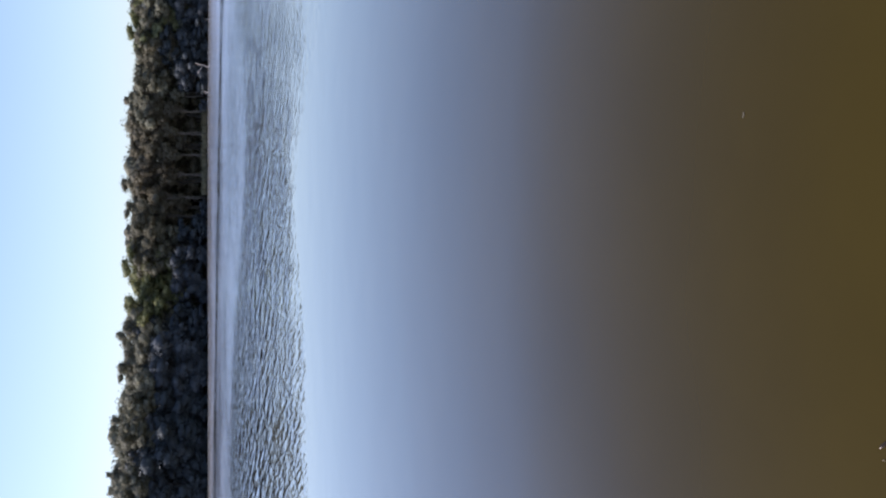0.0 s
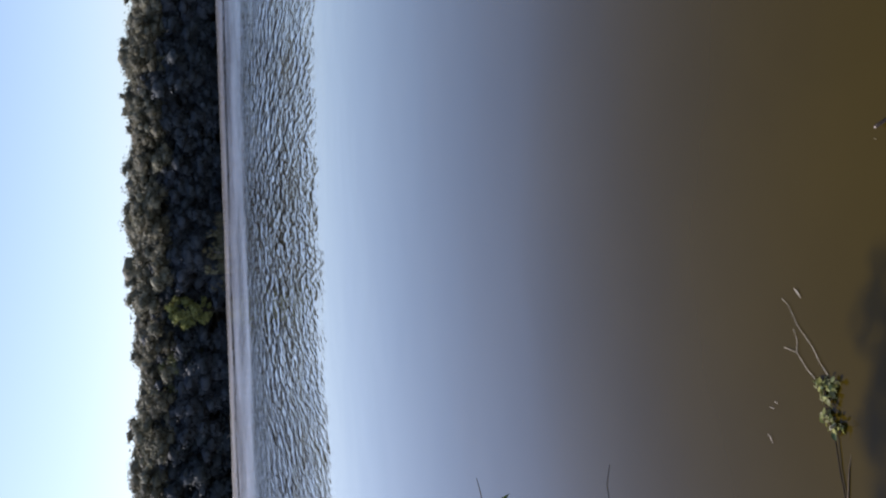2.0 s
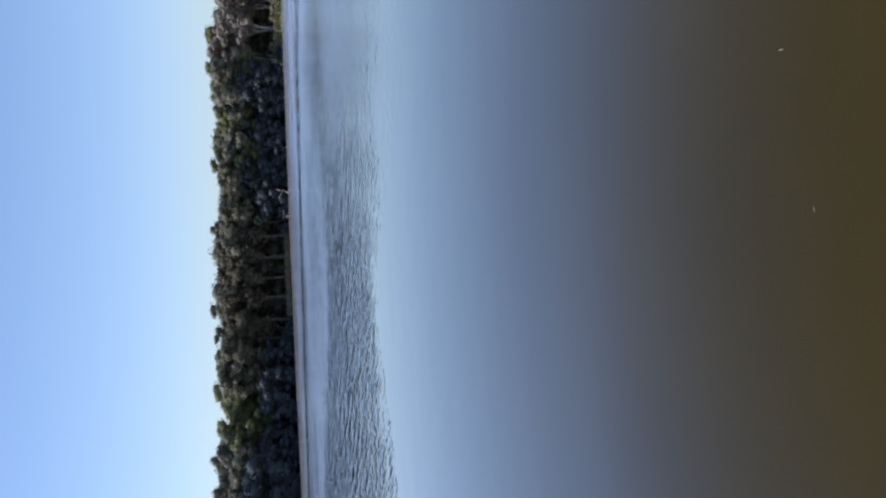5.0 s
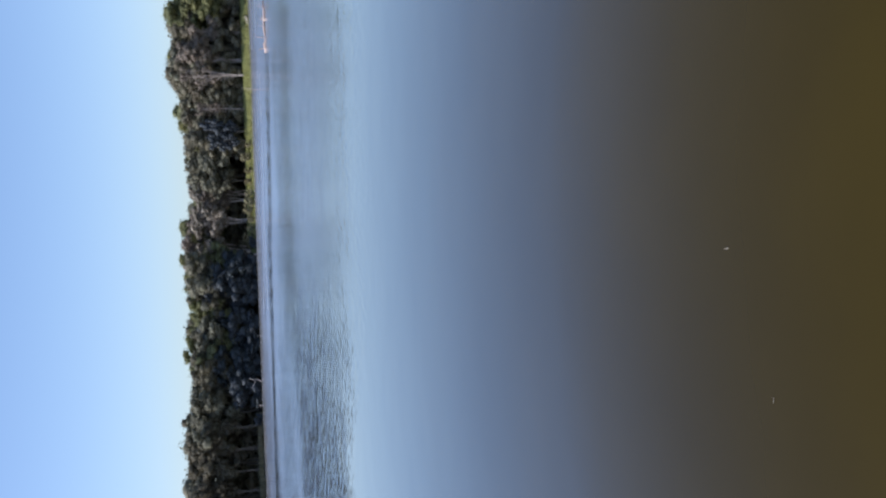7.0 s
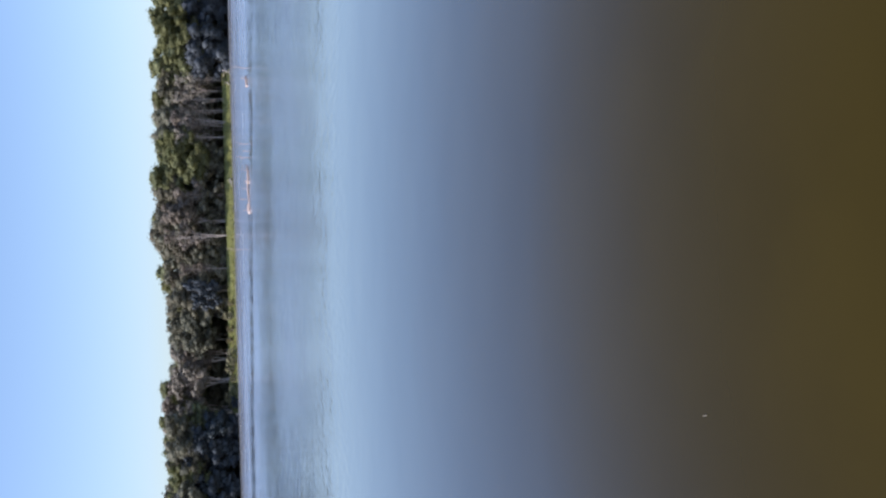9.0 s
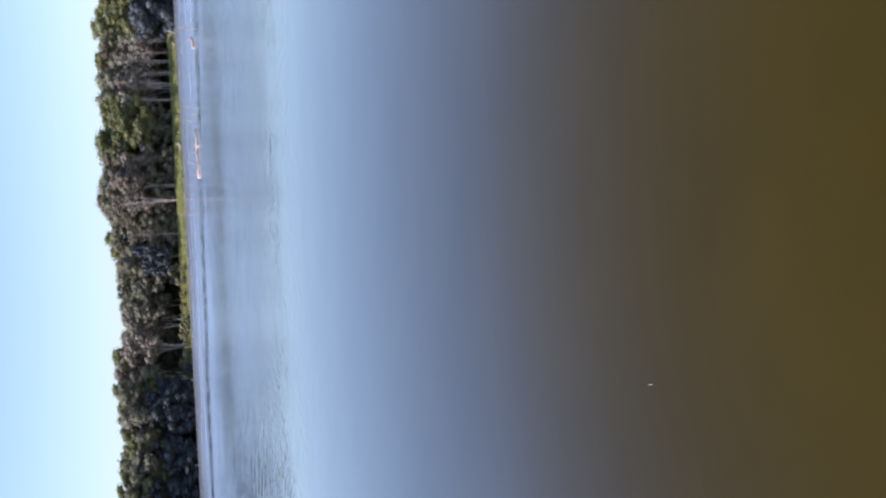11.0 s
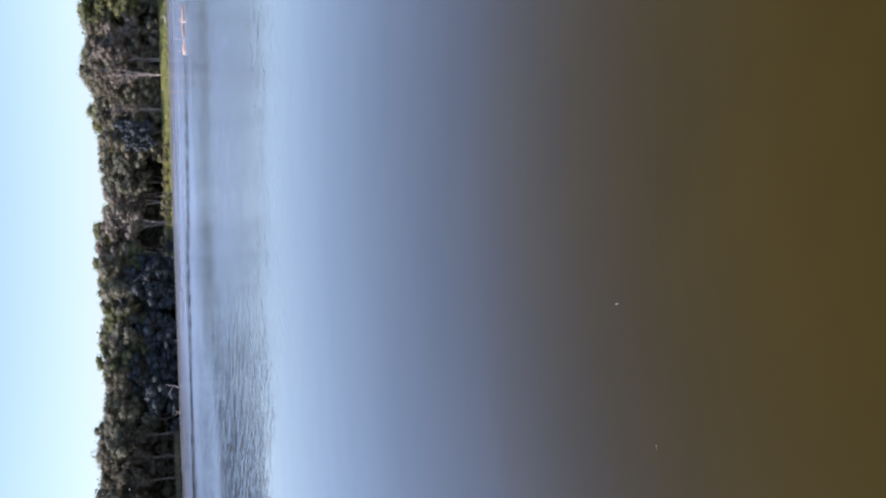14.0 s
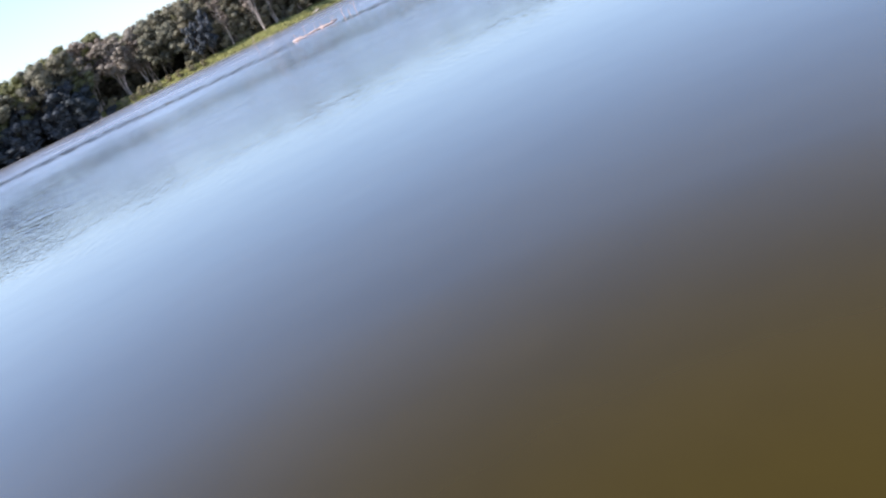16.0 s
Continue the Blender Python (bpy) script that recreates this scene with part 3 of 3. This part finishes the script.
# ---- grass and reeds along the far waterline ----
def blades(name, az0, az1, out0, out1, count, tall, material, label, seed):
    rng = random.Random(seed)
    verts, faces = [], []
    for _ in range(count):
        az = rng.uniform(az0, az1)
        edge = min(1, (az - az0) / 0.4, (az1 - az) / 0.4)
        p = at(az, table(SHORE, az) + rng.uniform(out0, out0 + (out1 - out0) * max(edge, 0.1)))
        p.z = land(p.x, p.y) - 0.03
        a, h, w = rng.uniform(0, 6.28), tall * rng.uniform(0.5, 1.2), rng.uniform(0.04, 0.09)
        side = Vector((math.cos(a), math.sin(a), 0)) * w
        lean = Vector((rng.uniform(-1, 1), rng.uniform(-1, 1), 0)) * h * 0.35
        i = len(verts)
        verts += [p - side, p + side, p + lean * 0.4 + side * 0.7 + Vector((0, 0, h * 0.6)), p + lean + Vector((0, 0, h)),
                  p + lean * 0.4 - side * 0.7 + Vector((0, 0, h * 0.6))]
        faces.append((i, i + 1, i + 2, i + 3, i + 4))
    tagged(new(name, raw(name, verts, faces, material)), label, "grass", kind="stuff")


blades("grass", 43.6, 65.0, -0.2, 8.5, 26000, 0.3, GRASS, "bright yellow-green grass on the low far bank", 3)
blades("reeds", -0.6, 4.2, -0.3, 1.6, 420, 1.3, REED, "dry yellowish reeds at the foot of the dark trees", 4)
blades("reeds", 28.0, 33.8, 0.4, 3.0, 1500, 0.75, REED, "pale dry grass on the earth bank under trees", 5)


# ---- dead wood in and beside the water ----
def limb(name, lines, material, root, sides=5, label=""):
    """One part from lines of (points, thick end, thin end)."""
    bm = bmesh.new()
    for points, a, b in lines:
        n = len(points) - 1
        tube(bm, points, [a + (b - a) * i / n for i in range(n + 1)], sides)
    return part(name, bm, material, root, label)


def driftwood(az, r, span, seed, label, sticks):
    rng = random.Random(seed)
    root = tagged(new("driftwood"), label, "driftwood", "dead wood in the lake")
    root.location = at(az, r)
    root.rotation_euler = (0, 0, -radians(az))
    if span:
        limb("log", [(bend((-span / 2, 0, 0.02), (span / 2, 0.3, 0.14), rng, 5, 0.04), 0.12, 0.06)], BARK_DRIFT, root, 7)
    for x, lean, tall in sticks:
        limb("branch", [(bend((x, 0.1, -0.1), (x + lean, 0.2, tall), rng, 4, 0.06), 0.035, 0.012),
                        (bend((x + lean * 0.5, 0.15, tall * 0.5), (x + lean * 0.5 + rng.uniform(-0.4, 0.4), 0.2, tall * 0.8), rng, 3, 0.06), 0.02, 0.008)], BARK_DRIFT, root)


driftwood(57.2, 69.5, 2.6, 1, "bleached pinkish log with branches, half sunk in the lake", ((-0.9, -0.2, 0.55), (-0.3, 0.15, 0.8), (0.5, 0.2, 0.6), (1.0, 0.1, 0.4)))
driftwood(58.6, 69.5, 1.4, 2, "short bleached log lying in the water", ((0.2, 0.15, 0.6), (-0.4, -0.2, 0.35)))
driftwood(60.4, 70.0, 0.0, 3, "thin bleached pole leaning out of the lake", ((0.0, 0.25, 1.0), (-0.5, 0.1, 0.45)))
driftwood(59.6, 69.0, 0.0, 5, "thin bleached pole standing in shallow water", ((0.0, 0.08, 0.95),))
driftwood(64.3, 69.0, 0.8, 4, "small pale branch lying in the lake", ((0.1, 0.1, 0.5),))
driftwood(65.1, 69.0, 0.0, 6, "thin pale pole standing out of the lake", ((0.0, 0.05, 1.15),))
driftwood(53.9, 84.0, 0.0, 7, "tall thin pale pole standing in the lake", ((0.0, 0.05, 1.7),))
driftwood(56.5, 70.0, 0.5, 8, "small dark-tipped piece of driftwood in the lake", ((0.1, 0.1, 0.3),))


def fallen_log(az, out, span, turn, seed, label):
    rng = random.Random(seed)
    root = tagged(new("fallen_log"), label, "log", "dead wood on the far shore")
    root.location = at(az, table(SHORE, az) + out)
    root.location.z = land(root.location.x, root.location.y) + 0.22
    root.rotation_euler = (0, 0, -radians(az) + radians(turn))
    limb("log", [(bend((-span / 2, 0, -0.25), (span / 2, 0, 0.05), rng, 5, 0.03), 0.15, 0.08)], BARK_DEAD, root, 8)
    limb("branch", [(bend((span * 0.1, 0, 0), (span * 0.3, 0.1, 0.5), rng, 3, 0.08), 0.05, 0.02)], BARK_DEAD, root)


fallen_log(64.7, 0.9, 2.0, 20, 11, "bleached white log lying at the end of the grass")
fallen_log(64.0, 0.4, 1.0, 60, 12, "short bleached log lying on the waterside grass")
fallen_log(57.9, 0.3, 1.6, 8, 13, "pale bleached log lying along the grassy waterline")


def snag(az, out, tall, seed, label):
    rng = random.Random(seed)
    root = tagged(new("dead_snag"), label, "dead wood", "dead wood on the far shore")
    root.location = at(az, table(SHORE, az) + out, 0.0)
    root.rotation_euler = (0, 0, -radians(az))
    limb("stem", [(bend((0, 0, -0.3), (0.35 * tall, -0.2, tall), rng, 4, 0.08), 0.1, 0.05)], BARK_DEAD, root)
    limb("branch", [(bend((0.15 * tall, -0.1, tall * 0.45), (-0.5 * tall, -0.3, tall * 0.8), rng, 3, 0.1), 0.07, 0.03)], BARK_DEAD, root)


snag(35.7, -2.4, 1.9, 1, "white forked dead branch rising from the waterline")
snag(34.2, -1.2, 0.5, 2, "small white dead branch at the waterline")
snag(-5.3, -1.4, 0.6, 3, "small white dead branch under dark trees")
snag(-9.5, -1.4, 0.7, 4, "pale dead stick at the dark waterline")
snag(43.6, -1.8, 0.45, 5, "small pale stump off the grassy point")
snag(64.6, -1.0, 1.3, 6, "pale dead branch at the end of the grass")
snag(38.5, -1.0, 0.6, 7, "thin pale stick under overhanging trees")


# ---- fallen leafy branch by the near bank ----
def leaf_shape(name, length, width, material):
    """A pointed leaf, folded along its rib, lying along +x."""
    outline = ((0.0, 0.0), (0.22, 0.75), (0.5, 1.0), (0.78, 0.62), (1.0, 0.0))
    verts = [(x * length, 0, -0.12 * length * x * x) for x, _ in outline]
    for sign in (1, -1):
        verts += [(x * length, sign * y * width / 2, 0.18 * width * y - 0.12 * length * x * x) for x, y in outline[1:4]]
    faces = [(0, 1, 5), (1, 2, 6, 5), (2, 3, 7, 6), (3, 4, 7), (0, 8, 1), (1, 8, 9, 2), (2, 9, 10, 3), (3, 10, 4)]
    return raw(name, verts, faces, material, True)


def leaves_along(root, points, count, spread, meshes, rng, droop=0.3, size=(0.7, 1.2)):
    for _ in range(count):
        i = rng.randint(0, len(points) - 1)
        ob = child("leaf", meshes[rng.randint(0, len(meshes) - 1)], root)
        p = Vector(points[i]) + Vector([min(max(rng.gauss(0, spread), -1.3 * spread), 1.3 * spread) for _ in range(3)])
        k = rng.uniform(*size)
        ob.matrix_basis = Matrix.LocRotScale(p, Euler((rng.uniform(-0.9, 0.9), rng.uniform(-0.5, 0.9) * droop * 2, rng.uniform(0, 6.28))), (k, k, k))


def fallen_branch():
    rng = random.Random(5)
    root = tagged(new("fallen_branch"), "fallen twiggy branch with green leaves resting on brown water", "branch")
    root.location = (-0.018, -0.012, 0)
    limb("stem", [([(-1.42, 3.13, -0.04), (-1.283, 2.996, 0.015), (-1.189, 2.905, 0.03), (-1.125, 2.88, 0.012)], 0.014, 0.008)], BARK_WET, root, 7)
    limb("spur", [([(-1.12, 2.87, 0.02), (-1.125, 2.84, 0.02), (-1.136, 2.8, 0.0)], 0.008, 0.004)], BARK_TWIG, root)
    leafy = limb("twig", [([(-1.124, 2.882, 0.01), (-1.009, 2.862, 0.007), (-0.894, 2.84, 0.006), (-0.77, 2.867, 0.007), (-0.663, 2.878, 0.01), (-0.55, 2.919, 0.01), (-0.466, 2.944, 0.01)], 0.0032, 0.002)], BARK_WET, root)
    limb("twig", [([(-0.89, 2.838, 0.005), (-0.76, 2.822, 0.003), (-0.672, 2.805, -0.004)], 0.003, 0.002)], BARK_TWIG, root)
    limb("twig", [([(-0.419, 2.907, 0.006), (-0.375, 2.951, 0.006), (-0.317, 2.99, 0.006), (-0.24, 3.075, 0.006), (-0.161, 3.124, 0.006), (-0.135, 3.165, 0.006)], 0.0014, 0.0008)], BARK_STRAW, root, label="dry pale bare twig")
    limb("twig", [([(-0.459, 2.957, 0.006), (-0.411, 3.026, 0.006), (-0.347, 3.088, 0.006), (-0.301, 3.081, 0.006), (-0.253, 3.1, 0.006)], 0.0013, 0.0008)], BARK_STRAW, root, label="dry pale bare twig")
    limb("twig", [([(-0.347, 3.088, 0.006), (-0.333, 3.166, 0.006)], 0.0014, 0.0009)], BARK_STRAW, root)
    meshes = [leaf_shape("leaf", 0.03, 0.016, m) for m in (LEAF_YELLOW, LEAF_YELLOW, LEAF_GREEN, LEAF_GREEN, LEAF_NEAR)]
    leaves_along(leafy, [(-0.453, 2.931, 0.02), (-0.505, 2.907, 0.02), (-0.582, 2.912, 0.02), (-0.606, 2.863, 0.02), (-0.458, 2.882, 0.02)], 105, 0.013, meshes, rng)
    limb("twig", [([(-0.6, 2.87, 0.01), (-0.612, 2.852, 0.05), (-0.6, 2.838, 0.062), (-0.585, 2.835, 0.04)], 0.0022, 0.0012)], BARK_STRAW, root, label="dry pale curled twig")


fallen_branch()


def floating_leaf(x, y, turn, length, label):
    bm = bmesh.new()
    n = 6
    rows = []
    for i in range(n + 1):
        f = i / n
        w = 0.075 * length * math.sin(math.pi * min(max(f, 0.06), 0.94))
        z = 0.004 + 0.25 * length * (f - 0.3) ** 2
        rows.append([bm.verts.new((length * (f - 0.5), s * w, z + abs(s) * 0.3 * w)) for s in (-1, 0, 1)])
    for a, b in zip(rows, rows[1:]):
        for k in range(2):
            bm.faces.new((a[k], b[k], b[k + 1], a[k + 1]))
    bmesh.ops.solidify(bm, geom=bm.faces[:], thickness=0.0015)
    ob = tagged(part("floating_leaf", bm, PALE_LEAF), label, "leaf", "leaves afloat near the bank")
    ob.matrix_basis = pose(x, y, 0.0, 0, 0, turn)


pale = Nodes("pale_dry_leaf")
pale_where = pale.add("ShaderNodeTexCoord").outputs["Object"]
PALE_LEAF = pale.done(Base_Color=pale.mix(pale.noise(pale_where, 60.0), rgb(0.34, 0.3, 0.23), rgb(0.52, 0.48, 0.4)), Roughness=0.6)
floating_leaf(2.63, 2.57, 55, 0.038, "curled pale dry leaf afloat on brown water")
floating_leaf(1.91, 2.78, 150, 0.028, "small pale dry leaf afloat on brown water")
floating_leaf(-0.74, 3.28, 32, 0.045, "narrow pale dry leaf afloat beside a fallen branch")
floating_leaf(-0.61, 3.26, 78, 0.028, "small pale dry leaf afloat beside a fallen branch")
floating_leaf(-0.585, 3.23, 65, 0.025, "small pale dry leaf afloat beside a fallen branch")
# a short bit of stick, drawn with the leaf's mesh
floating_leaf(-0.13, 3.05, 42, 0.055, "narrow pale bit of stick afloat near bare twigs")
floating_leaf(0.41, 2.58, 70, 0.014, "tiny pale leaf afloat beside a dark stick")


def stick():
    root = tagged(new("sunken_stick"), "dark wet stick poking out of shallow brown water", "stick")
    limb("stem", [([(0.452, 2.555, 0.018), (0.46, 2.53, 0.014), (0.47, 2.5, 0.002), (0.478, 2.47, -0.01)], 0.007, 0.004)], BARK_WET, root, 7)
    limb("spur", [([(0.453, 2.552, 0.018), (0.446, 2.56, 0.022)], 0.004, 0.002)], BARK_DEAD, root, 6, "bleached broken end")


stick()


# ---- leafy shrub on the near bank ----
def near_shrub():
    rng = random.Random(8)
    root = tagged(new("shrub"), "dark green leafy shrub with bare twig tips reaching over the water", "shrub")
    foot = Vector((-1.9, 1.75, land(-1.9, 1.75) - 0.05))
    heads = ((-0.592, 1.887, 1.953), (-0.56, 1.888, 1.903), (-0.582, 1.816, 1.844), (-0.533, 1.821, 1.799), (-0.503, 1.803, 1.704), (-0.569, 1.747, 1.765),
             (-0.612, 1.71, 1.692), (-0.575, 1.651, 1.646), (-0.593, 1.628, 1.601), (-0.536, 1.557, 1.522), (-0.549, 1.448, 1.435))
    tips = ((-0.578, 1.903, 2.041), (-0.478, 1.904, 1.867), (-0.533, 1.855, 1.969), (-0.456, 1.784, 1.781), (-0.425, 1.825, 1.712), (-0.569, 1.725, 1.693),
            (-0.590, 1.69, 1.68), (-0.554, 1.658, 1.643), (-0.574, 1.625, 1.576), (-0.372, 1.596, 1.506), (-0.514, 1.46, 1.434))
    big = [leaf_shape("leaf", 0.058, 0.018, m) for m in (LEAF_NEAR, LEAF_NEAR, LEAF_NEAR, LEAF_NEAR, LEAF_NEAR, LEAF_NEAR, LEAF_YELLOW)]
    small = [leaf_shape("leaf", 0.03, 0.013, m) for m in (LEAF_NEAR, LEAF_NEAR, LEAF_NEAR, LEAF_YELLOW)]
    tufts, ways = [], []
    for k, (head, tip) in enumerate(zip(heads, tips)):
        head, tip = Vector(head), Vector(tip)
        knee = head + Vector((-0.6 + rng.uniform(-0.1, 0.1), rng.uniform(-0.1, 0.05), -0.1 + rng.uniform(-0.08, 0.04)))
        stalk = bend(foot, knee, rng, 4, 0.04)[:-1] + bend(knee, head, rng, 5, 0.04)
        branch = limb("branch", [(stalk, 0.007, 0.002)], BARK_TWIG, root)
        limb("twig", [(bend(head, tip, rng, 4, 0.07), 0.0017, 0.0008)], BARK_TWIG, root)
        deep = 0.34 if k < 9 else 0.2
        line = stalk[:-7:-1]
        near = [line[int(u * 5)].lerp(line[int(u * 5) + 1], u * 5 - int(u * 5)) for u in (0, deep * 0.2, deep * 0.4, deep * 0.6, deep * 0.8, deep)]
        if k < 9:
            leaves_along(branch, near, 17 if k < 4 else 10, 0.007, big, rng, 1.0, (0.8, 1.4))
            for _ in range(230 if k < 4 else 95):
                u = rng.uniform(0.06, 0.55)
                p = line[int(u * 5)].lerp(line[int(u * 5) + 1], u * 5 - int(u * 5)) + Vector([rng.gauss(0, 0.012 + 0.05 * u) for _ in range(3)])
                tufts.append(tuple(p))
                ways.append((rng.gauss(0, 0.6), rng.gauss(0, 0.6), rng.gauss(0.6, 0.6)))
            leaves_along(branch, near, 24 if k < 4 else 12, 0.011, small, rng, 1.0, (0.7, 1.3))
        else:
            leaves_along(branch, near[:2], 8, 0.012, small, rng, 1.0, (0.9, 1.5))
            leaves_along(branch, near[2:], 3, 0.02, small, rng, 1.0)
    leafage = leaf_mesh("foliage", np.array(tufts), np.array(ways), 0.0115, LEAF_NEAR, np.random.default_rng(3), 1.5)
    tagged(child("foliage", leafage, root), kind="stuff")


near_shrub()


def unseen_bank_tree():
    """A small unseen tree added on the near bank; its thin crown shades the water by the fallen branch."""
    root = tagged(new("leaning_tree"), "unseen slender leafy tree, added on the near bank to shade the water", "tree")
    rng = random.Random(21)
    foot = Vector((-3.0, 1.2, land(-3.0, 1.2) - 0.1))
    wood, clusters = bmesh.new(), []
    hub = Vector((-0.3, 2.4, 0)) + sun_dir * (5.6 / sun_dir.z)
    tube(wood, bend(foot, hub, rng, 9, 0.012), [0.05 - 0.0045 * i for i in range(10)], 8)
    # leaf tufts set along the sun's line from the water to be darkened
    for k in range(46):
        u, v = rng.gauss(0, 1), rng.gauss(0, 1)
        sx, sy = -0.12 + 0.36 * u, 2.34 + 0.15 * v - 0.1 * u
        tip = Vector((sx, sy, 0)) + sun_dir * (rng.uniform(5.3, 6.4) / sun_dir.z)
        tube(wood, bend(hub, tip, rng, 4, 0.06), [0.009 - 0.0017 * i for i in range(5)], 4)
        clusters.append((tip, rng.uniform(0.06, 0.13)))
    part("trunk", wood, BARK_TWIG, root)
    child("crown", crown_mesh(clusters, 6000, 0.016, LEAF_NEAR, 4, heart=0.05, split=False), root)


unseen_bank_tree()
